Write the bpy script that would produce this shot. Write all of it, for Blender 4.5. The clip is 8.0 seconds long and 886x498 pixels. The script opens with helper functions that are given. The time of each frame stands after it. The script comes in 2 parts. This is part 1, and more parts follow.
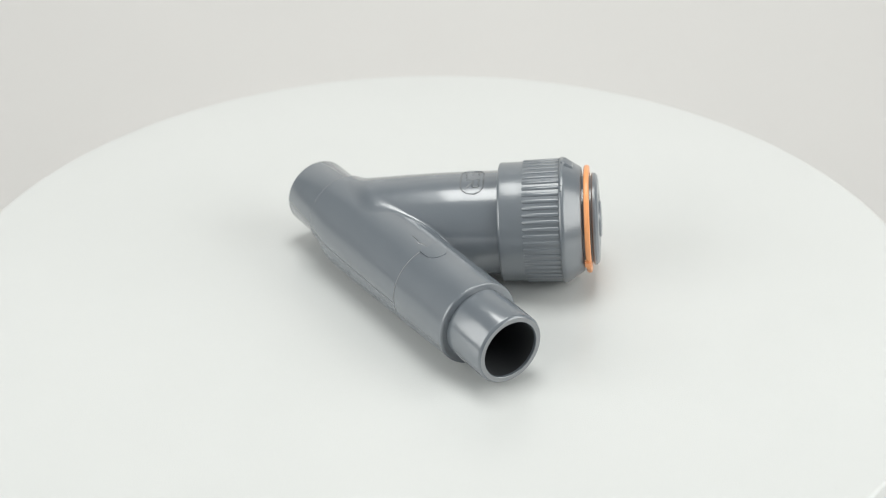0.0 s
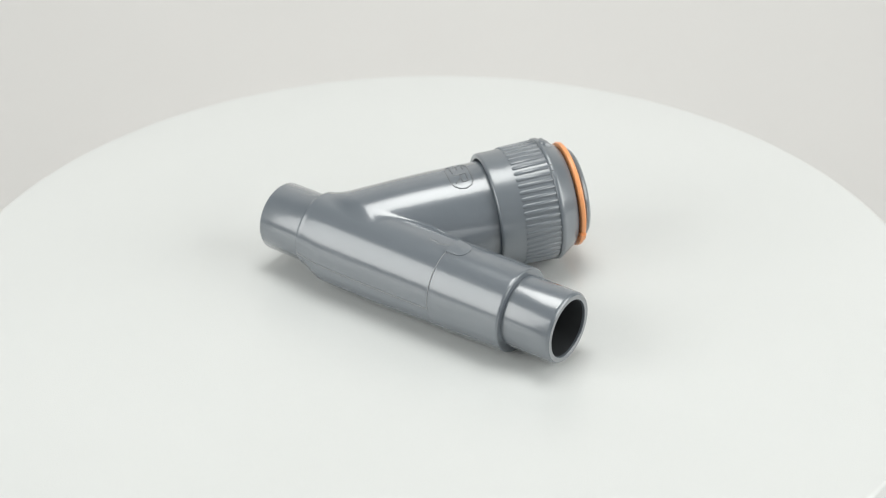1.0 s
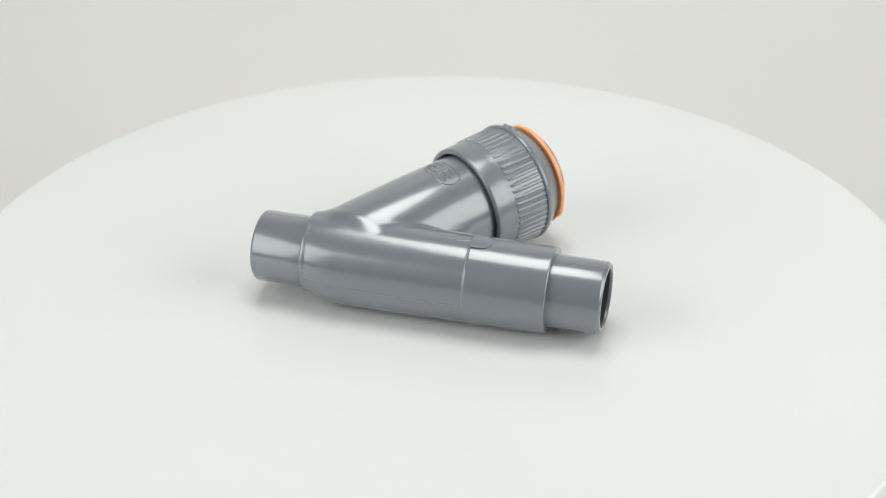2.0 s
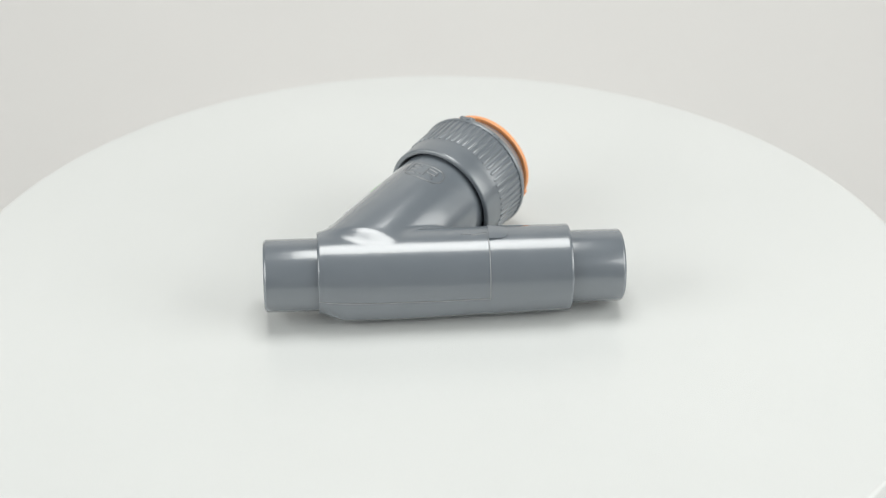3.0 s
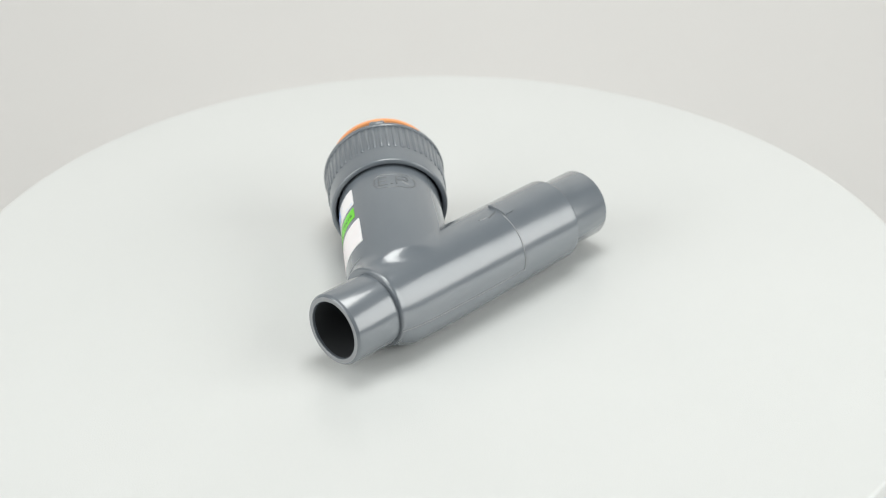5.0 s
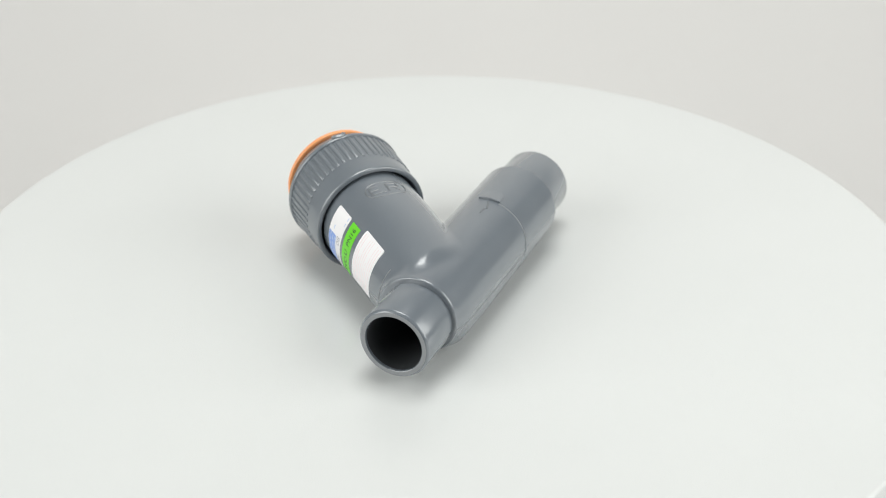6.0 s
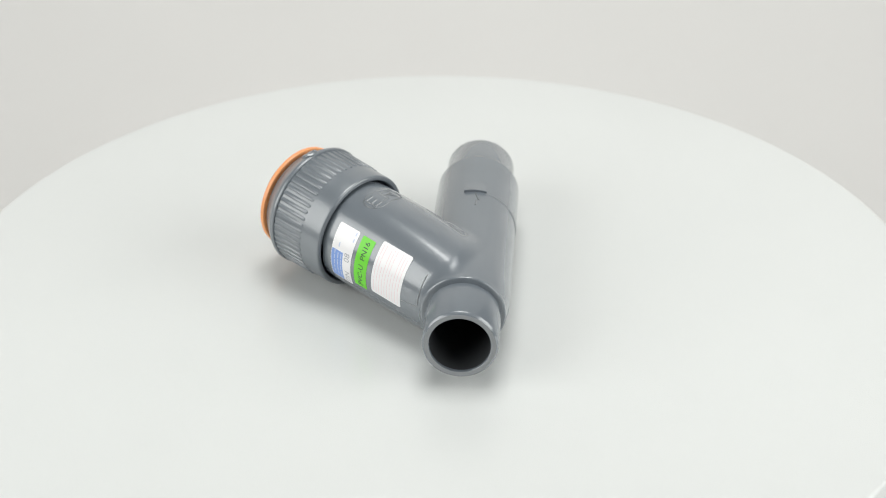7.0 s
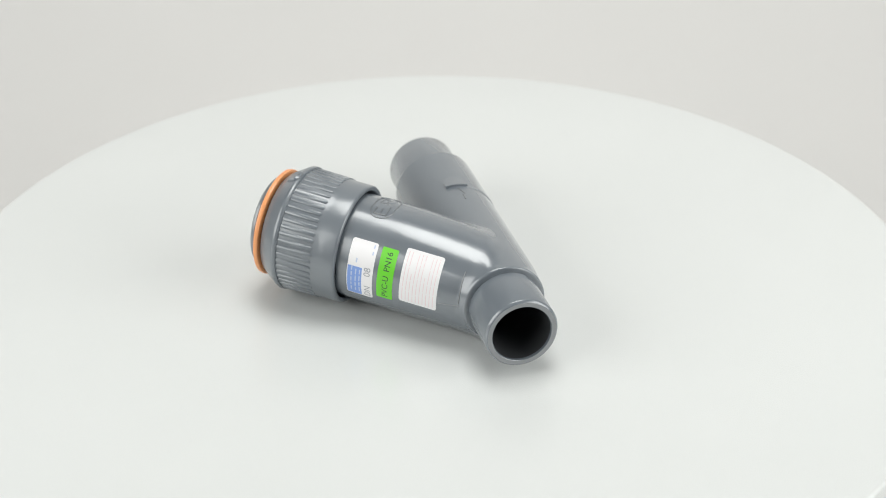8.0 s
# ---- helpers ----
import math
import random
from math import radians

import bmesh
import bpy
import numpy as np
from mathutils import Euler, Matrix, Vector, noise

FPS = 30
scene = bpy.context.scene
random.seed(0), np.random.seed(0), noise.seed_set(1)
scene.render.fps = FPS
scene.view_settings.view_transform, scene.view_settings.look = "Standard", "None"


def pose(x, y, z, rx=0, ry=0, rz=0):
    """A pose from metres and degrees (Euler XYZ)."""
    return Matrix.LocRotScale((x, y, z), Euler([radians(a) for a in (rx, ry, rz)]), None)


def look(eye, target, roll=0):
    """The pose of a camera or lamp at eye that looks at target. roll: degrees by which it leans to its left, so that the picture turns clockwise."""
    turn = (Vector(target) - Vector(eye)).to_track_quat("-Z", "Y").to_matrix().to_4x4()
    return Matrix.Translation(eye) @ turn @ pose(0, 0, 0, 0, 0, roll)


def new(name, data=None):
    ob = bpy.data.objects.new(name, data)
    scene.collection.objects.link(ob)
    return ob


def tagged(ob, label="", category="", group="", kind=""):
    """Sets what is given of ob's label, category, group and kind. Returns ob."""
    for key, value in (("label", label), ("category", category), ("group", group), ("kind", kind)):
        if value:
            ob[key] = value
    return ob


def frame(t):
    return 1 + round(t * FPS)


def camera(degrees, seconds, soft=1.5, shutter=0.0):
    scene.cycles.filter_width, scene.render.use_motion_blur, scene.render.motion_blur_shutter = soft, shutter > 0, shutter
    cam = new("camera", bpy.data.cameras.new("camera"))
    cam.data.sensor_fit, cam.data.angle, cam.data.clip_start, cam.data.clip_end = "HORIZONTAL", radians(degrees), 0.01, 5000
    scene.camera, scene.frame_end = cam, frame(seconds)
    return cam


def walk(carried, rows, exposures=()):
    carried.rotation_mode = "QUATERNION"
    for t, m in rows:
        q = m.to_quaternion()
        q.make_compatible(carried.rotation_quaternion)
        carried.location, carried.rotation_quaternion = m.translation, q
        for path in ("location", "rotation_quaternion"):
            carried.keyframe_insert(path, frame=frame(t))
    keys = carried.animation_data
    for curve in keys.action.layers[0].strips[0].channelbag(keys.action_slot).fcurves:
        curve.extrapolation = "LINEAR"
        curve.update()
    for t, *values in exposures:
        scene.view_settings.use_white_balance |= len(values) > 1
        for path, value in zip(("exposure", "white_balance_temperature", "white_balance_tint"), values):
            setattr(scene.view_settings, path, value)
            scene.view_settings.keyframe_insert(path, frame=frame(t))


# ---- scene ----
import functools

EYE = Vector((0.0041, -0.6874, 0.43365))
TILT = radians(30.983)
cam = camera(27.81, 8.0, soft=1.0)
STAND = look(EYE, EYE + Vector((-0.0003, math.cos(TILT), -math.sin(TILT))), -0.2375)
cam.data.dof.use_dof, cam.data.dof.focus_distance, cam.data.dof.aperture_fstop = True, 0.755, 10.0
walk(cam, [(0.0, STAND), (8.0, STAND)], exposures=[(0.0, 0.0), (8.0, 0.0)])

# ---- world and lights ----
world = bpy.data.worlds.new("world")
scene.world = world
world.use_nodes = True
world.node_tree.nodes["Background"].inputs[0].default_value = (0.9, 0.95, 1.0, 1)
world.node_tree.nodes["Background"].inputs[1].default_value = 0.1


def softbox_light(name, eye, target, wide, deep, watts, colour):
    lamp = bpy.data.lights.new(name, "AREA")
    lamp.shape, lamp.size, lamp.size_y = "RECTANGLE", wide, deep
    lamp.energy, lamp.color = watts, colour
    ob = new(name, lamp)
    ob.matrix_world = look(eye, target)
    return ob


LAMP = (0.985, 1.0, 0.975)
softbox_light("overhead_softbox", (0.025, 0.13, 1.05), (0.025, 0.11, 0), 0.54, 0.52, 5.8, LAMP)
softbox_light("left_softbox", (-0.95, -0.5, 0.5), (0, -0.27, 0.1), 1.0, 0.9, 8.6, LAMP)
softbox_light("right_softbox", (0.95, -0.38, 0.5), (0, -0.25, 0.1), 1.05, 0.8, 8.7, LAMP)


# ---- materials ----
def material(name, colour, rough, second=None, fine=900, coarse=60, amount=0.5, bump=0.0, bump_scale=700, metal=0.0, specular=0.5, rough_vary=0.03, coat=0.0):
    """A painted or moulded surface: two noises vary colour and gloss, a third gives relief."""
    m = bpy.data.materials.new(name)
    m.use_nodes = True
    nodes, links = m.node_tree.nodes, m.node_tree.links
    bsdf = nodes["Principled BSDF"]
    where = nodes.new("ShaderNodeTexCoord")

    def noise_node(scale, detail):
        n = nodes.new("ShaderNodeTexNoise")
        n.inputs["Scale"].default_value, n.inputs["Detail"].default_value = scale, detail
        links.new(where.outputs["Object"], n.inputs["Vector"])
        return n
    big, small = noise_node(coarse, 3), noise_node(fine, 2)
    both = nodes.new("ShaderNodeMath")
    both.operation = "MULTIPLY_ADD"
    both.inputs[1].default_value = 0.35
    links.new(small.outputs["Fac"], both.inputs[0])
    links.new(big.outputs["Fac"], both.inputs[2])
    spread = nodes.new("ShaderNodeMapRange")
    spread.inputs["From Min"].default_value, spread.inputs["From Max"].default_value = 0.3, 1.05
    spread.inputs["To Max"].default_value = amount
    links.new(both.outputs[0], spread.inputs["Value"])
    mix = nodes.new("ShaderNodeMix")
    mix.data_type = "RGBA"
    second = second or tuple(c * 0.85 for c in colour)
    mix.inputs[6].default_value, mix.inputs[7].default_value = (*colour, 1), (*second, 1)
    links.new(spread.outputs[0], mix.inputs[0])
    links.new(mix.outputs[2], bsdf.inputs["Base Color"])
    gloss = nodes.new("ShaderNodeMapRange")
    gloss.inputs["To Min"].default_value, gloss.inputs["To Max"].default_value = rough - rough_vary, rough + rough_vary
    links.new(big.outputs["Fac"], gloss.inputs["Value"])
    links.new(gloss.outputs[0], bsdf.inputs["Roughness"])
    bsdf.inputs["Metallic"].default_value = metal
    bsdf.inputs["Coat Weight"].default_value, bsdf.inputs["Coat Roughness"].default_value = coat, 0.1
    bsdf.inputs["Specular IOR Level"].default_value = specular
    if bump:
        relief, height = nodes.new("ShaderNodeBump"), noise_node(bump_scale, 3)
        relief.inputs["Strength"].default_value, relief.inputs["Distance"].default_value = bump, 0.0004
        links.new(height.outputs["Fac"], relief.inputs["Height"])
        links.new(relief.outputs[0], bsdf.inputs["Normal"])
    return m


PVC = material("grey_pvc", (0.155, 0.178, 0.203), 0.25, (0.177, 0.2, 0.226), fine=2500, coarse=45, specular=1.15, coat=0.7, bump=0.32, bump_scale=90)
PVC_NUT = material("grey_pvc_nut", (0.157, 0.179, 0.203), 0.29, (0.18, 0.202, 0.226), fine=2500, coarse=60, specular=1.2, coat=0.4, bump=0.06, bump_scale=400)
# the body's grey PVC, with the bore's shade put into this near-black colour
BORE = material("matt_shaded_bore", (0.03, 0.032, 0.035), 0.6, (0.038, 0.041, 0.045), fine=1500, specular=0.3)
CUT_PVC = material("cut_pvc", (0.27, 0.282, 0.297), 0.4, (0.32, 0.332, 0.347), fine=1800, coarse=160, bump=0.15, bump_scale=1500)
PVC_MARK = material("grey_pvc_mark", (0.17, 0.185, 0.2), 0.18, fine=2500, specular=1.35)
ORANGE = material("orange_plastic", (0.97, 0.42, 0.18), 0.32, (0.95, 0.39, 0.15), fine=1500)
PAPER = material("white_label", (0.95, 0.935, 0.945), 0.22, (0.935, 0.92, 0.93), fine=3000)
GREEN = material("green_label", (0.17, 0.72, 0.03), 0.3, (0.15, 0.66, 0.03), fine=3000)
BLUE = material("blue_print", (0.22, 0.36, 0.78), 0.4, (0.3, 0.44, 0.8), fine=3000)
INK = material("dark_print", (0.03, 0.035, 0.04), 0.5, fine=3000)
GREY_INK = material("grey_print", (0.42, 0.43, 0.46), 0.5, fine=3000)
PINK_INK = material("pink_print", (0.86, 0.66, 0.69), 0.5, (0.88, 0.80, 0.81), fine=3000)
PALE_INK = material("pale_blue_print", (0.6, 0.68, 0.86), 0.5, fine=3000)
TABLE_WHITE = material("turntable_white", (0.755, 0.768, 0.758), 0.22, (0.715, 0.73, 0.72), fine=1100, coarse=9, amount=0.8, bump=0.2, bump_scale=1500, specular=0.75)
EDGE_WHITE = material("turntable_edge_white", (0.84, 0.85, 0.85), 0.25, fine=500, coarse=20)
ROOM = material("room_white", (0.72, 0.72, 0.72), 0.85, fine=300, coarse=4)
FABRIC = material("sweep_white", (0.715, 0.703, 0.689), 0.85, (0.687, 0.675, 0.661), fine=1200, coarse=5, bump=0.1, bump_scale=1500)

# ---- mesh helpers ----
MM = 0.001


def mesh_object(name, bm, mat, parent=None, label="", sharp=35):
    me = bpy.data.meshes.new(name)
    bmesh.ops.recalc_face_normals(bm, faces=bm.faces)
    bm.to_mesh(me)
    bm.free()
    me.materials.append(mat)
    me.shade_smooth()
    me.set_sharp_from_angle(angle=radians(sharp))
    ob = new(name, me)
    ob.parent = parent
    if label:
        ob["label"] = label
    return ob


def part(name, bm, mat, parent, label="", sharp=35):
    return mesh_object(name, bm, mat, parent, label, sharp)


def box(bm, lo, hi):
    made = bmesh.ops.create_cube(bm, size=1)["verts"]
    lo, hi = Vector(lo), Vector(hi)
    for v in made:
        v.co = Vector([(lo[i] + hi[i]) / 2 + v.co[i] * (hi[i] - lo[i]) for i in range(3)])
    return made


class Axis:
    """A straight line with two cross directions: at(s, angle, r) is s along it, r off it, angle 0 upwards."""

    def __init__(self, origin, way):
        self.o, self.a = Vector(origin), Vector(way).normalized()
        up = Vector((0, 0, 1))
        self.up = (up - self.a * self.a.z).normalized()
        self.side = self.a.cross(self.up)

    def at(self, s, degrees, r):
        c = radians(degrees)
        return (self.o + self.a * s + (self.up * math.cos(c) + self.side * math.sin(c)) * r) * MM

    def matrix(self, s, degrees, r):
        """A pose on the surface: x along the axis, z outwards."""
        c = radians(degrees)
        z = self.up * math.cos(c) + self.side * math.sin(c)
        y = z.cross(self.a)
        m = Matrix((self.a, y, z)).transposed().to_4x4()
        return Matrix.Translation(self.at(s, degrees, r)) @ m


def lathe(axis, profile, segments=112, closed=False):
    """Turns (s, r) points round an axis; r = 0 closes an end."""
    bm = bmesh.new()
    rings = []
    for s, r in profile:
        if r <= 0:
            rings.append([bm.verts.new(axis.at(s, 0, 0))])
        else:
            rings.append([bm.verts.new(axis.at(s, 360 * k / segments, r)) for k in range(segments)])
    pairs = list(zip(rings, rings[1:])) + ([(rings[-1], rings[0])] if closed else [])
    for p, q in pairs:
        for k in range(segments):
            n = (k + 1) % segments
            corners = [p[k % len(p)], p[n % len(p)], q[n % len(q)], q[k % len(q)]]
            corners = list(dict.fromkeys(corners))
            if len(corners) > 2:
                bm.faces.new(corners)
    bmesh.ops.recalc_face_normals(bm, faces=bm.faces)
    return bm


def ribbon(bm, axis, points, r, width, height, sink=lambda s, d: 0.0):
    """A raised strip along (s, degrees) points on a cylinder of radius r."""
    flat = [Vector((s, radians(d) * r)) for s, d in points]
    rows = []
    for i, p in enumerate(flat):
        way = (flat[min(i + 1, len(flat) - 1)] - flat[max(i - 1, 0)]).normalized()
        off = Vector((-way.y, way.x))
        row = []
        for side, h in ((-0.5, -0.15), (-0.3, 0.7 * height), (0.0, height), (0.3, 0.7 * height), (0.5, -0.15)):
            q = p + off * (side * width)
            row.append(bm.verts.new(axis.at(q.x, math.degrees(q.y / r), r + h - sink(q.x, math.degrees(q.y / r)))))
        rows.append(row)
    for a, b in zip(rows, rows[1:]):
        for k in range(5):
            bm.faces.new((a[k], a[(k + 1) % 5], b[(k + 1) % 5], b[k]))
    bm.faces.new(rows[0])
    bm.faces.new(rows[-1][::-1])


def patch(axis, s0, s1, d0, d1, r, thick, corner=1.0, rows=28):
    """A bent sheet with rounded corners on a cylinder."""
    bm = bmesh.new()
    high = radians(d1 - d0) * r
    marks = sorted({*np.linspace(0, high, rows).tolist(), *[corner * f for f in (0.1, 0.3, 0.6)], *[high - corner * f for f in (0.1, 0.3, 0.6)]})
    top, low = [], []
    for y in marks:
        near = min(y, high - y)
        cut = corner - math.sqrt(max(corner ** 2 - max(corner - near, 0) ** 2, 0)) if near < corner else 0
        d = d0 + math.degrees(y / r)
        cols = [s0 + cut + (s1 - s0 - 2 * cut) * k / 4 for k in range(5)]
        top.append([bm.verts.new(axis.at(s, d, r + thick)) for s in cols])
        low.append([bm.verts.new(axis.at(s, d, r - 0.3)) for s in cols])
    for a, b, la, lb in zip(top, top[1:], low, low[1:]):
        for k in range(4):
            bm.faces.new((a[k], a[k + 1], b[k + 1], b[k]))
        bm.faces.new((a[0], b[0], lb[0], la[0]))
        bm.faces.new((a[4], la[4], lb[4], b[4]))
    for a, la in ((top[0], low[0]), (top[-1], low[-1])):
        for k in range(4):
            bm.faces.new((a[k], la[k], la[k + 1], a[k + 1]))
    bmesh.ops.recalc_face_normals(bm, faces=bm.faces)
    return bm


def bent_words(axis, words, s, d, r, size, parent, mat, name="lettering"):
    """Letters that run round a cylinder: they begin at d degrees, with their feet at s."""
    curve = bpy.data.curves.new(name, "FONT")
    curve.body, curve.size, curve.resolution_u = words, size, 3
    text = new(name, curve)
    bpy.context.view_layer.update()
    me = bpy.data.meshes.new_from_object(text.evaluated_get(bpy.context.evaluated_depsgraph_get()))
    bpy.data.objects.remove(text)
    bm = bmesh.new()
    bm.from_mesh(me)
    for v in bm.verts:
        v.co = axis.at(s + v.co.y, d + math.degrees(v.co.x / r), r)
    return part(name, bm, mat, parent)


# ---- the Y-strainer's plan, in millimetres ----
SHIFT = Vector((2.825, -16.382, 0))
LIE = 19.608
MAIN = Axis(Vector((0, 0, LIE)) + SHIFT, (1, 0, -0.0143))
BRANCH = Axis(Vector((-38.686, -1.082, 20.719)) + SHIFT, (0.6215, 0.7834, 0.0852))
R_BODY, R_BORE, R_BRANCH = 19.0, 12.8, 23.5
HALF, STEP = 78.82, 55.4
FOOT, ROUND = -2.0, 6.5
COLLAR = 0.22


def smooth_least(a, b, k):
    h = np.clip(0.5 + 0.5 * (b - a) / k, 0, 1)
    return b + (a - b) * h - k * h * (1 - h)


def smooth_most(a, b, k):
    return -smooth_least(-a, -b, k)


def branch_drop(s, lean):
    """How far the branch's upper side, at the cosine lean from its lowest line, lies inside a true cylinder."""
    lean = np.maximum(lean, 0)
    return 0.2 * lean ** 2.6 + 3.3 * np.clip((45 - s) / 45, 0, 1) ** 1.6 * lean ** 1.15


def body_field(p):
    """The signed distance, in mm, to the moulded body: barrel and slanted branch."""
    o, a = np.array(MAIN.o), np.array(BRANCH.a)
    q = p - o
    u = q @ np.array(MAIN.a)
    off = np.linalg.norm(q - u[..., None] * np.array(MAIN.a), axis=-1)
    high = q[..., 2] / np.maximum(off, 1e-6)
    neck = np.clip((-39 - u) / 14, 0, 1)
    swell = np.clip((u - 18.4) / 1.2, 0, 1)
    facing = np.clip((0.4 - q[..., 1] / np.maximum(off, 1e-6)) / 0.6, 0, 1)
    under = np.clip((-0.2 - high) / 0.5, 0, 1)
    keel = 2.0 * under * under * (3 - 2 * under) * np.clip((u + 54) / 9, 0, 1) * np.clip((54 - u) / 70, 0, 1)
    barrel = off - R_BODY - keel - COLLAR * facing * swell * swell * (3 - 2 * swell) + neck * neck * (1.1 - 0.7 * high)
    b = p - np.array(BRANCH.o)
    s = b @ a
    across = b - s[..., None] * a
    far = np.linalg.norm(across, axis=-1)
    ridge = np.array(BRANCH.up) * 0.88 + np.array(BRANCH.side) * 0.475
    side = far + branch_drop(s, across @ ridge / np.maximum(far, 1e-6)) - R_BRANCH + ROUND
    foot = FOOT - b[..., 0] * 0.309 - b[..., 1] * 0.951 + ROUND
    limb = np.hypot(np.maximum(side, 0), np.maximum(foot, 0)) + np.minimum(np.maximum(side, foot), 0) - ROUND
    limb = smooth_most(limb, s - 72, 0.5)
    flow = np.clip((s - 6) / 22, 0, 1)
    d = smooth_least(barrel, limb, 3.2 - 1.8 * flow * flow * (3 - 2 * flow))
    d = smooth_most(d, np.abs(u) - STEP, 0.9)
    d = smooth_most(d, 0.05 - p[..., 2], 0.3)
    bore = np.maximum(off - R_BORE, 14 - np.abs(u))
    return np.maximum(d, -bore)


@functools.lru_cache(maxsize=None)
def skin(axis, s, degrees):
    """How far from an axis, in mm, the body's surface lies."""
    r = 34.0
    for _ in range(40):
        gap = float(body_field(np.array([axis.at(s, degrees, r) / MM]))[0])
        r -= gap * 0.8
        if abs(gap) < 0.004:
            break
    return r


def field_mesh(name, field, lo, hi, step):
    """Surface nets over a signed distance, drawn onto the true surface, with its own normals."""
    axes = [np.arange(l, h, step) for l, h in zip(lo, hi)]
    grid = np.stack(np.meshgrid(*axes, indexing="ij"), -1)
    inside = field(grid) < 0
    n = [len(a) - 1 for a in axes]
    count = np.zeros(n, int)
    for i in (0, 1):
        for j in (0, 1):
            for k in (0, 1):
                count += inside[i:i + n[0], j:j + n[1], k:k + n[2]]
    active = (count > 0) & (count < 8)
    index = np.full(n, -1)
    index[active] = np.arange(active.sum())
    p = np.stack([axes[d][c] + step / 2 for d, c in enumerate(np.nonzero(active))], -1)

    def slope(p):
        e = 0.02
        g = np.stack([field(p + np.eye(3)[k] * e) - field(p - np.eye(3)[k] * e) for k in range(3)], -1) / (2 * e)
        return g
    for _ in range(5):
        g = slope(p)
        p = p - np.clip(field(p), -step, step)[:, None] * g / np.maximum((g * g).sum(-1), 0.2)[:, None]
    g = slope(p)
    normals = g / np.maximum(np.linalg.norm(g, axis=-1), 1e-6)[:, None]
    quads = []
    for d in range(3):
        e, f = [x for x in range(3) if x != d]
        first = np.moveaxis(inside, (d, e, f), (0, 1, 2))
        cells = np.moveaxis(index, (d, e, f), (0, 1, 2))
        a, b = first[:-1, 1:-1, 1:-1], first[1:, 1:-1, 1:-1]
        for way, hit in ((0, a & ~b), (1, b & ~a)):
            i, j, k = np.nonzero(hit)
            q = np.stack([cells[i, j, k], cells[i, j + 1, k], cells[i, j + 1, k + 1], cells[i, j, k + 1]], -1)
            quads.append(q[:, ::-1] if (way == 1) != (d == 1) else q)
    quads = np.concatenate(quads)
    quads = quads[(quads >= 0).all(-1)]
    me = bpy.data.meshes.new(name)
    me.from_pydata((p * MM).tolist(), [], quads.tolist())
    me.validate()
    me.shade_smooth()
    me.normals_split_custom_set_from_vertices(normals.tolist())
    return me


# ---- setting: a white sweep in a studio ----
def sweep_backdrop():
    """One sheet: the table top, a wide curve, the rear rise."""
    bm = bmesh.new()
    low, back, bend, high = -0.14, 0.86, 0.56, 1.3
    line = [(-0.62, low)] + [(back - bend + bend * math.sin(c), low + bend - bend * math.cos(c)) for c in np.linspace(0, math.pi / 2, 14)] + [(back, high)]
    outer = [(y + 0.012 * (y > back - bend), z - 0.012 * (z < high)) for y, z in line]
    rows = [[bm.verts.new((x, y, z)) for y, z in side] for side in (line, outer) for x in (-0.95, 0.95)]
    for i in range(len(line) - 1):
        bm.faces.new((rows[0][i], rows[1][i], rows[1][i + 1], rows[0][i + 1]))
        bm.faces.new((rows[2][i], rows[2][i + 1], rows[3][i + 1], rows[3][i]))
    ob = mesh_object("backdrop", bm, FABRIC, sharp=60)
    return tagged(ob, "white paper sweep curving up behind the turntable", "backdrop", kind="structure")


def wall(name, lo, hi, label):
    bm = bmesh.new()
    box(bm, lo, hi)
    return tagged(mesh_object(name, bm, ROOM), label, name.split("_")[0], kind="structure")


sweep_backdrop()
wall("wall_left", (-1.82, -2.4, -0.1525), (-1.8, 1.6, 2.1), "plain white studio side wall")
wall("wall_right", (1.8, -2.4, -0.1525), (1.82, 1.6, 2.1), "plain white studio side wall")
wall("wall_front", (-1.8, -2.42, -0.1525), (1.8, -2.4, 2.1), "plain white studio wall facing the table")
wall("wall_back", (-1.8, 1.6, -0.1525), (1.8, 1.62, 2.1), "plain white studio wall behind the backdrop")
wall("ceiling", (-1.82, -2.42, 2.1), (1.82, 1.62, 2.12), "plain white studio ceiling")
wall("floor", (-1.82, -2.42, -0.1725), (1.82, 1.62, -0.1525), "plain white studio floor under the table")


# ---- turntable ----
def turntable():
    base = tagged(new("turntable"), "round white turntable with a smooth glossy edge", "turntable")
    up = Axis((0, 0, 0), (0, 0.000001, 1))
    radius, thick = 225.1, 14.0
    prof = [(0, 0), (0, 60), (0, 120), (0, 180), (0, radius - 2.0)]
    prof += [(-2.0 + 2.0 * math.cos(c), radius - 2.0 + 2.0 * math.sin(c)) for c in np.linspace(0.2, math.pi / 2, 6)]
    prof += [(-thick + 1, radius), (-thick, radius - 1), (-thick, 0)]
    disc = part("disc", lathe(up, prof, 256), TABLE_WHITE, base, "smooth white rotating disc")
    foot = lathe(up, [(-thick - 0.2, 0), (-thick - 0.2, 110), (-138.5, 118), (-140, 118), (-140, 0)], 96)
    part("base", foot, EDGE_WHITE, base, "low white round drive base")
    return disc


DISC = turntable()


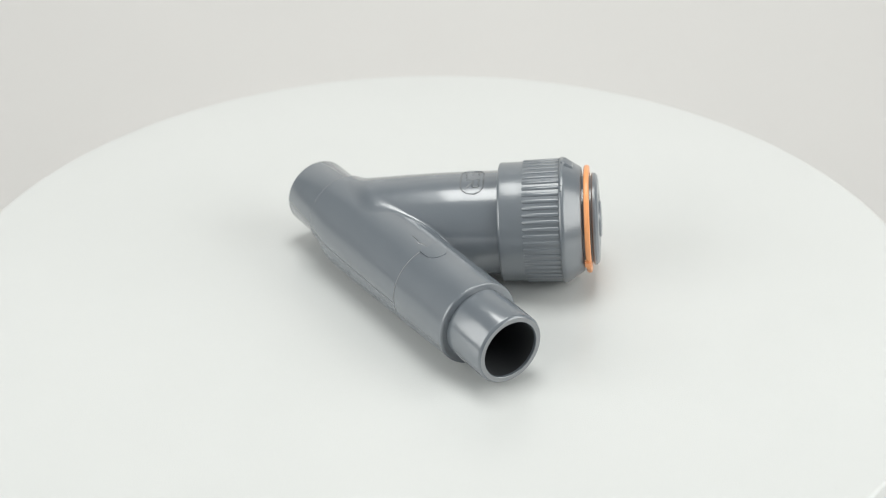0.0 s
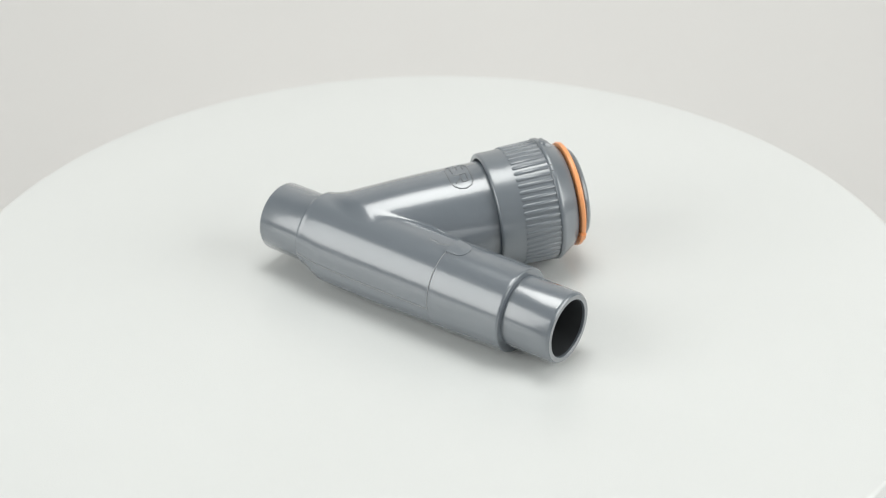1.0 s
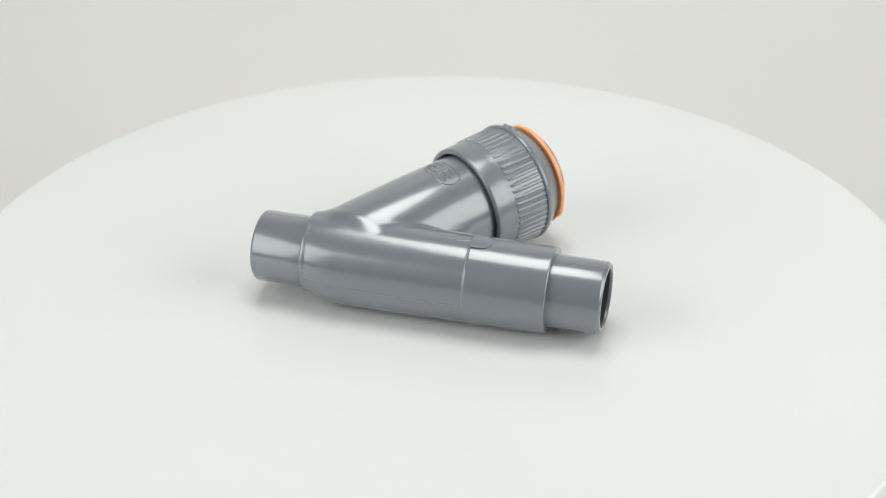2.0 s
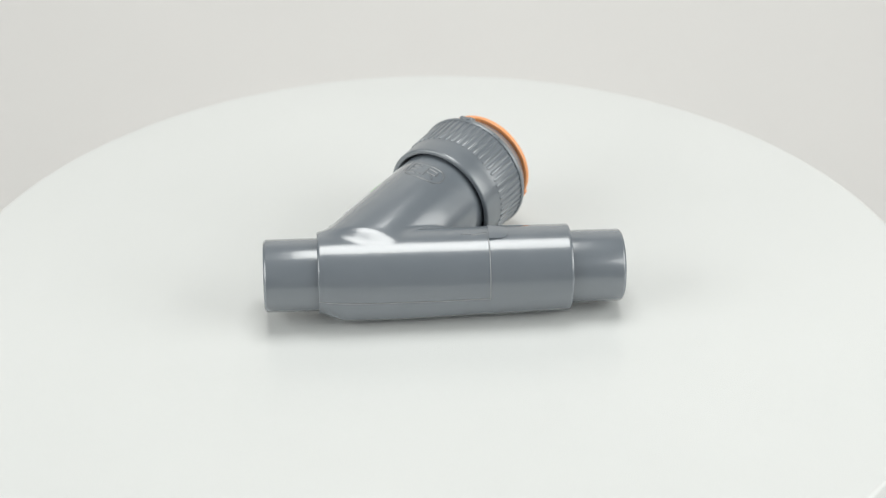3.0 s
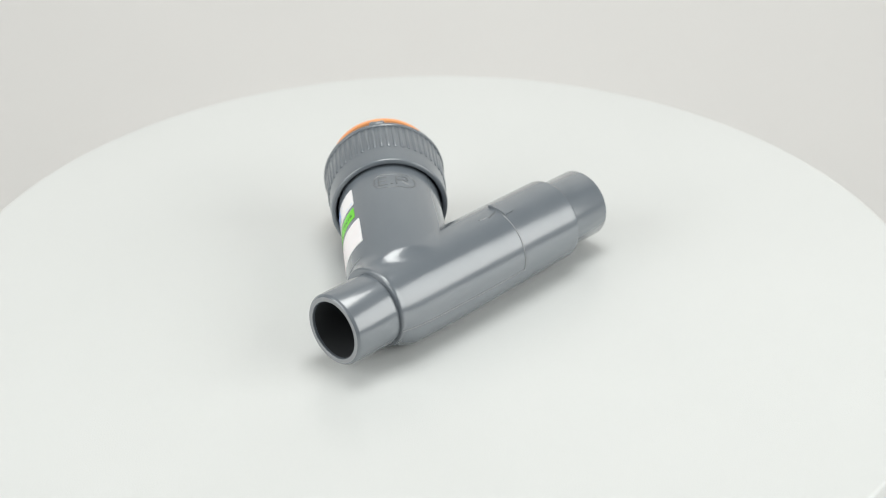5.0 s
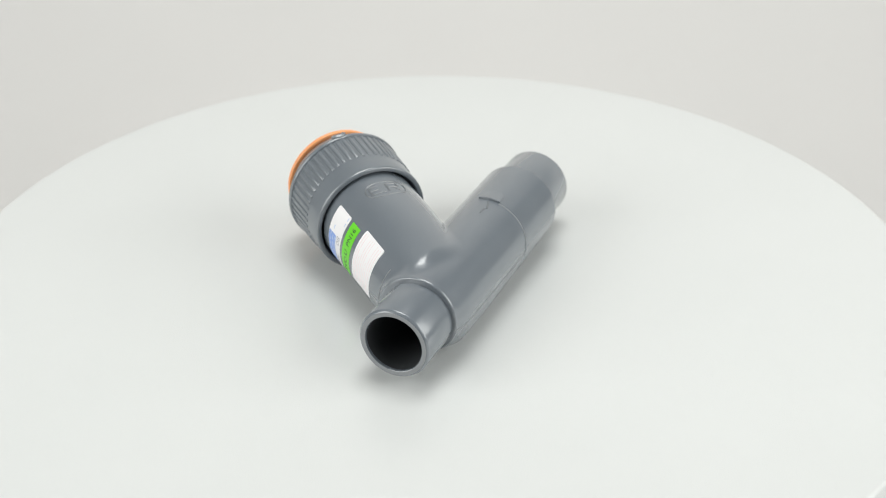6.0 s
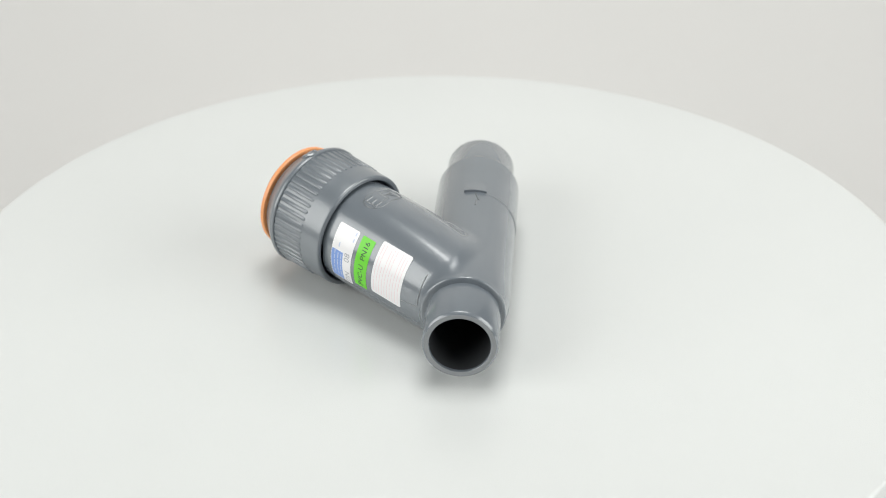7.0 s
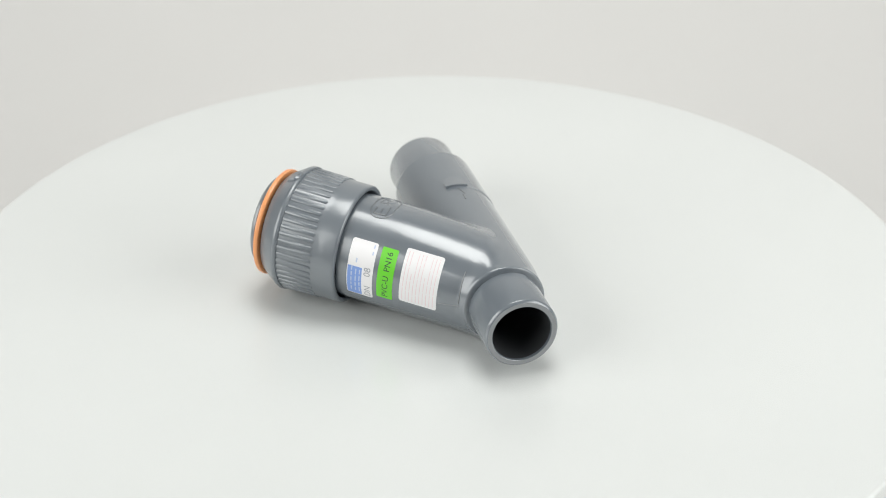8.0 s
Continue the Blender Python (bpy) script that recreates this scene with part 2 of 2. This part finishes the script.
# ---- the Y-strainer ----
def spigot(parent, end):
    """A plain pipe end, chamfered, open, with a bore that runs into the body."""
    tip, root = HALF * end, (STEP - 6) * end
    prof = [(root, 16.05), (tip - 1.3 * end, 16.0), (tip - 0.9 * end, 15.85), (tip - 0.25 * end, 15.3), (tip, 15.0),
            (tip, 13.1), (tip - 0.15 * end, 12.9), (tip - 0.5 * end, 12.8), (tip - 1.6 * end, 12.75), (root, 12.75)]
    pipe = part("spigot", lathe(MAIN, prof, 128, closed=True), PVC, parent)
    face = [(tip - 0.3 * end, 14.95), (tip + 0.03 * end, 14.95), (tip + 0.03 * end, 13.1), (tip - 0.3 * end, 13.1)]
    part("end_face", lathe(MAIN, face, 128, closed=True), CUT_PVC, pipe, "paler scuffed cut face of the pipe end")
    # added blind end stops light passing through; the wall's darkness is painted shade
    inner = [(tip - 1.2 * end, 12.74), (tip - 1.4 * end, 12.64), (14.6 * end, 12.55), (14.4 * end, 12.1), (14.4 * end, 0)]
    part("bore", lathe(MAIN, inner, 96), BORE, pipe, "matt inner wall of the pipe end, its shade put into the dark colour")


def seams(parent):
    """The mould's parting lines on the barrel and round the foot of the branch."""
    lines = [(MAIN, R_BODY, [(18.9, d) for d in range(16, 104, 3)], 0.6, 0.26),
             (MAIN, R_BODY, [(u, 103 - 2 * (abs(u + 18) / 37) ** 2) for u in np.linspace(-55.0, 18.9, 30)], 0.65, 0.3),
             (BRANCH, R_BRANCH, [(s, -89 - (s - 7) * 0.42) for s in np.linspace(8.2, 17.4, 8)], 0.45, 0.16),
             (BRANCH, R_BRANCH, [(8.2, d) for d in range(-87, -50, 4)], 0.55, 0.28)]
    for axis, r, points, width, height in lines:
        bm = bmesh.new()
        ribbon(bm, axis, points, r, width, height, lambda s, d: r - skin(axis, round(float(s), 2), round(float(d), 1)))
        # the ridges use the end faces' paler grey
        part("seam_ridge", bm, CUT_PVC, parent, "mould seam paler than the body", sharp=85)


def flow_arrow(parent):
    """A raised plate with a rounded end and a broken arrow line."""
    bm = bmesh.new()
    mid, half = 1.8, 15.0
    outline = [(19.2, mid - half + half * k / 5) for k in range(11)]
    outline += [(24.3 + 3.6 * math.sin(c), mid + half * 0.93 * math.cos(c)) for c in np.linspace(0, math.pi, 12)]
    pts = [(s, d) for s, d in outline]
    rise = lambda s: 1.05 - 0.085 * (s - 19)
    top = [bm.verts.new(MAIN.at(s, d, R_BODY + COLLAR + rise(s))) for s, d in pts]
    cx = sum(s for s, d in pts) / len(pts)
    low = [bm.verts.new(MAIN.at(cx + (s - cx) * 1.01, mid + (d - mid) * 1.01, R_BODY - 0.5)) for s, d in pts]
    n = len(top)
    for k in range(n):
        bm.faces.new((low[k], low[(k + 1) % n], top[(k + 1) % n], top[k]))
    # the top: the straight edge's points meet those of the rounded end, nearest bearing first
    straight, bow = top[:11], top[11:][::-1]
    i = k = 0
    while i < len(straight) - 1 or k < len(bow) - 1:
        if k == len(bow) - 1 or (i < len(straight) - 1 and (i + 1) / len(straight) <= (k + 1) / len(bow)):
            bm.faces.new((straight[i], straight[i + 1], bow[k]))
            i += 1
        else:
            bm.faces.new((straight[i], bow[k + 1], bow[k]))
            k += 1
    bmesh.ops.remove_doubles(bm, verts=bm.verts, dist=1e-7)
    bmesh.ops.recalc_face_normals(bm, faces=bm.faces)
    plate = part("flow_arrow", bm, PVC, parent, sharp=30)
    for pts in ([(7.2, 4), (11.6, 4.5)], [(12.2, 7.5), (18.2, 2)]):
        bm = bmesh.new()
        ribbon(bm, MAIN, [(pts[0][0] + (pts[1][0] - pts[0][0]) * f, pts[0][1] + (pts[1][1] - pts[0][1]) * f) for f in (0, 0.5, 1)], R_BODY, 0.85, 0.32)
        part("arrow_line", bm, PVC_MARK, plate, sharp=85)


def moulded_badge(parent):
    """A raised outline with short bars, moulded on the branch."""
    r = R_BRANCH
    badge_sink = lambda s, d: r - skin(BRANCH, round(float(s), 2), round(float(d), 1))
    outline = [(59.0, 8), (58.8, 18), (57.6, 24), (55.0, 27), (52.0, 26), (49.8, 22), (48.9, 16), (48.8, 6), (48.8, -10), (50.2, -17), (52.6, -20), (55.4, -20), (57.8, -17), (59.0, -10), (59.0, 8)]
    bm = bmesh.new()
    ribbon(bm, BRANCH, outline, r, 0.7, 0.42, badge_sink)
    badge = part("moulded_badge", bm, PVC_MARK, parent, sharp=85)
    for pts in ([(56.8, -15), (56.8, -5)], [(54.0, -15), (54.0, -6)], [(51.2, -15), (51.2, -5)], [(51.2, -15), (56.8, -15)],
                [(51.3, -2), (51.3, 1)], [(51.2, 5), (57.0, 5)], [(57.0, 5), (56.8, 17)], [(56.8, 17), (54.4, 18)], [(54.2, 6), (54.2, 17)], [(54.0, 11), (51.2, 18)]):
        bm = bmesh.new()
        ribbon(bm, BRANCH, [pts[0], ((pts[0][0] + pts[1][0]) / 2, (pts[0][1] + pts[1][1]) / 2), pts[1]], r, 0.7, 0.42, badge_sink)
        part("raised_bar", bm, PVC_MARK, badge, sharp=85)


def rib_mesh():
    """One grip rib of the nut, x along the axis, rounded at both ends."""
    bm = bmesh.new()
    long, wide = 8.3, 0.86
    ring = []
    for end in (1, -1):
        for c in np.linspace(-90, 90, 5):
            ring.append((end * (long - wide + wide * math.cos(radians(c))), end * wide * math.sin(radians(c))))
    layers = []
    for grow, h in ((1.3, -0.4), (1.0, 0.27), (0.6, 0.5)):
        layers.append([bm.verts.new(Vector((x - math.copysign((1 - grow) * 0.7, x), y * grow, h)) * MM) for x, y in ring])
    n = len(ring)
    for a, b in zip(layers, layers[1:]):
        for k in range(n):
            bm.faces.new((a[k], a[(k + 1) % n], b[(k + 1) % n], b[k]))
    bm.faces.new(layers[-1])
    bmesh.ops.recalc_face_normals(bm, faces=bm.faces)
    me = bpy.data.meshes.new("rib")
    bm.to_mesh(me)
    bm.free()
    me.materials.append(PVC_NUT)
    me.shade_smooth()
    me.set_sharp_from_angle(angle=radians(50))
    return me


def union_nut(parent):
    prof = [(66.8, 24.3), (65.9, 24.5), (65.45, 24.9), (65.4, 25.9), (65.6, 26.5), (66.0, 26.8), (66.7, 26.9), (73.2, 26.9), (75.4, 26.95),
            (76.4, 27.05), (92.7, 27.45), (92.9, 28.1), (93.3, 28.4), (94.4, 28.45), (95.1, 28.1), (96.2, 27.4), (101.6, 23.9), (102.3, 23.3), (102.4, 22.4),
            (102.4, 20.0), (100, 20.0), (100, 23.0), (75, 23.6), (73.5, 24.2)]
    nut = part("union_nut", lathe(BRANCH, prof, 160, closed=True), PVC_NUT, parent, "ribbed grey plastic union nut")
    me = rib_mesh()
    for k in range(54):
        ob = new("rib", me)
        ob.parent = nut
        ob.matrix_local = BRANCH.matrix(84.6, 360 / 54 * k + 2, 27.22) @ Matrix.Rotation(radians(-1.4), 4, "Y")
    bm = bmesh.new()
    rim = [(-2.6 * math.cos(c) + 0.4, 3.5 * math.sin(c)) for c in np.linspace(-math.pi / 2, math.pi / 2, 13)] + [(3.4, 2.6), (3.4, -2.6)]
    layers = [[bm.verts.new(Vector((x * f + 0.6 * (1 - f), y * f, h - max(x, 0) * 0.62)) * MM) for x, y in rim] for f, h in ((1.05, -1.6), (1.0, 0.5), (0.9, 1.0), (0.6, 1.3))]
    for a, b in zip(layers, layers[1:]):
        for k in range(len(rim)):
            n = (k + 1) % len(rim)
            bm.faces.new((a[k], a[n], b[n], b[k]))
    bm.faces.new(layers[-1])
    bm.transform(BRANCH.matrix(95.4, -6, 28.0))
    part("stop_lug", bm, PVC_NUT, nut)
    for d in (28, 34):
        bm = bmesh.new()
        ribbon(bm, BRANCH, [(93.4, d), (94.3, d + 1)], 28.3, 0.9, 0.15)
        part("mark", bm, INK, nut)


def locking_ring(parent):
    prof = [(103.5, 20.0), (103.4, 23.4), (103.7, 24.1), (104.6, 24.4), (105.4, 24.2), (105.8, 23.6), (105.8, 20.6)]
    ring = part("locking_ring", lathe(BRANCH, prof, 128, closed=True), ORANGE, parent, "bright orange plastic locking ring")
    bm = bmesh.new()
    box(bm, (-1.6 * MM, -2.6 * MM, -1.2 * MM), (1.4 * MM, 2.6 * MM, 1.3 * MM))
    bmesh.ops.bevel(bm, geom=bm.edges[:], offset=0.6 * MM, segments=2, affect="EDGES")
    bm.transform(BRANCH.matrix(104.4, 117, 23.7))
    part("tab", bm, ORANGE, ring)


def end_cap(parent):
    prof = [(98, 0), (98, 19.6), (106.6, 19.6), (106.7, 20.3), (107.2, 20.8), (108.3, 20.6), (109.2, 19.6), (109.6, 17.6), (109.7, 13.6),
            (109.2, 12.8), (109.0, 9.4), (109.4, 8.6), (110.3, 8.2), (110.6, 7.4), (110.6, 0)]
    part("end_cap", lathe(BRANCH, prof, 112), PVC_NUT, parent, "round grey end cap with a raised hub")


def stickers(parent):
    r = R_BRANCH
    big = part("instruction_label", patch(BRANCH, 18.2, 35.6, -105, -43.5, r, 0.10), PAPER, parent, "white label with faint pink print")
    bm = bmesh.new()
    for col in range(10):
        s, d = 19.9 + col * 1.58, -102
        stop = -47 if col not in (3, 7) else -70
        while d < stop:
            run = random.uniform(6, 16)
            ribbon(bm, BRANCH, [(s, d + (min(d + run, stop + 0.5) - d) * f) for f in (0, 0.25, 0.5, 0.75, 1)], r + 0.1, 0.5, 0.03)
            d += run + random.uniform(0.8, 1.6)
    tagged(part("fine_print", bm, PINK_INK, big), kind="stuff")
    green = part("pressure_label", patch(BRANCH, 38.8, 46.2, -109, -49.5, r, 0.10, 0.5), GREEN, parent, "bright green label with dark lettering")
    bent_words(BRANCH, "PVC-U", 41.0, -106.5, r + 0.13, 3.9, green, INK)
    bent_words(BRANCH, "PN16", 41.0, -75, r + 0.13, 3.9, green, INK)
    size = part("size_label", patch(BRANCH, 48.3, 60.4, -116, -48.5, r, 0.10), PAPER, parent, "white label with a blue printed corner")
    field = part("blue_field", patch(BRANCH, 53.4, 60.1, -115, -78.5, r + 0.1, 0.03, 0.4), BLUE, size)
    bent_words(BRANCH, "DN", 49.2, -114, r + 0.14, 4.2, size, GREY_INK)
    bent_words(BRANCH, "08", 49.5, -87, r + 0.14, 4.4, size, GREY_INK)
    bm = bmesh.new()
    for s, d, e in ((49.8, -62, -58), (49.8, -55, -51), (56.5, -74, -69)):
        ribbon(bm, BRANCH, [(s, d), (s, (d + e) / 2), (s, e)], r + 0.1, 1.0, 0.03)
    part("print_bar", bm, PALE_INK, size)
    bm = bmesh.new()
    for s in (54.4, 56.2, 58.2):
        d = -110
        while d < -82:
            run = random.uniform(3, 7)
            ribbon(bm, BRANCH, [(s, d), (s, d + run / 2), (s, d + run)], r + 0.13, 0.8, 0.03)
            d += run + 1.6
    part("print_bar", bm, PALE_INK, field)


def y_strainer():
    thing = tagged(new("y_strainer"), "grey plastic Y-strainer pipe fitting lying on a white turntable", "pipe fitting")
    me = field_mesh("body", body_field, (-54, -44, -1.1), (60, 49, 56), 0.85)
    me.materials.append(PVC)
    body = new("body", me)
    body.parent = thing
    spigot(thing, 1)
    spigot(thing, -1)
    seams(body)
    flow_arrow(body)
    moulded_badge(body)
    stickers(thing)
    union_nut(thing)
    locking_ring(thing)
    end_cap(thing)
    return thing


STRAINER = y_strainer()


# ---- what moves: the disc turns about once in 18 seconds and carries the strainer ----
def motions():
    times = [0.5 * k for k in range(17)]
    walk(DISC, [(t, pose(0, 0, 0, 0, 0, 20.287 * t)) for t in times])
    walk(STRAINER, [(t, pose(0, 0, 0, 0, 0, -56.344 + 20.287 * t)) for t in times])


motions()
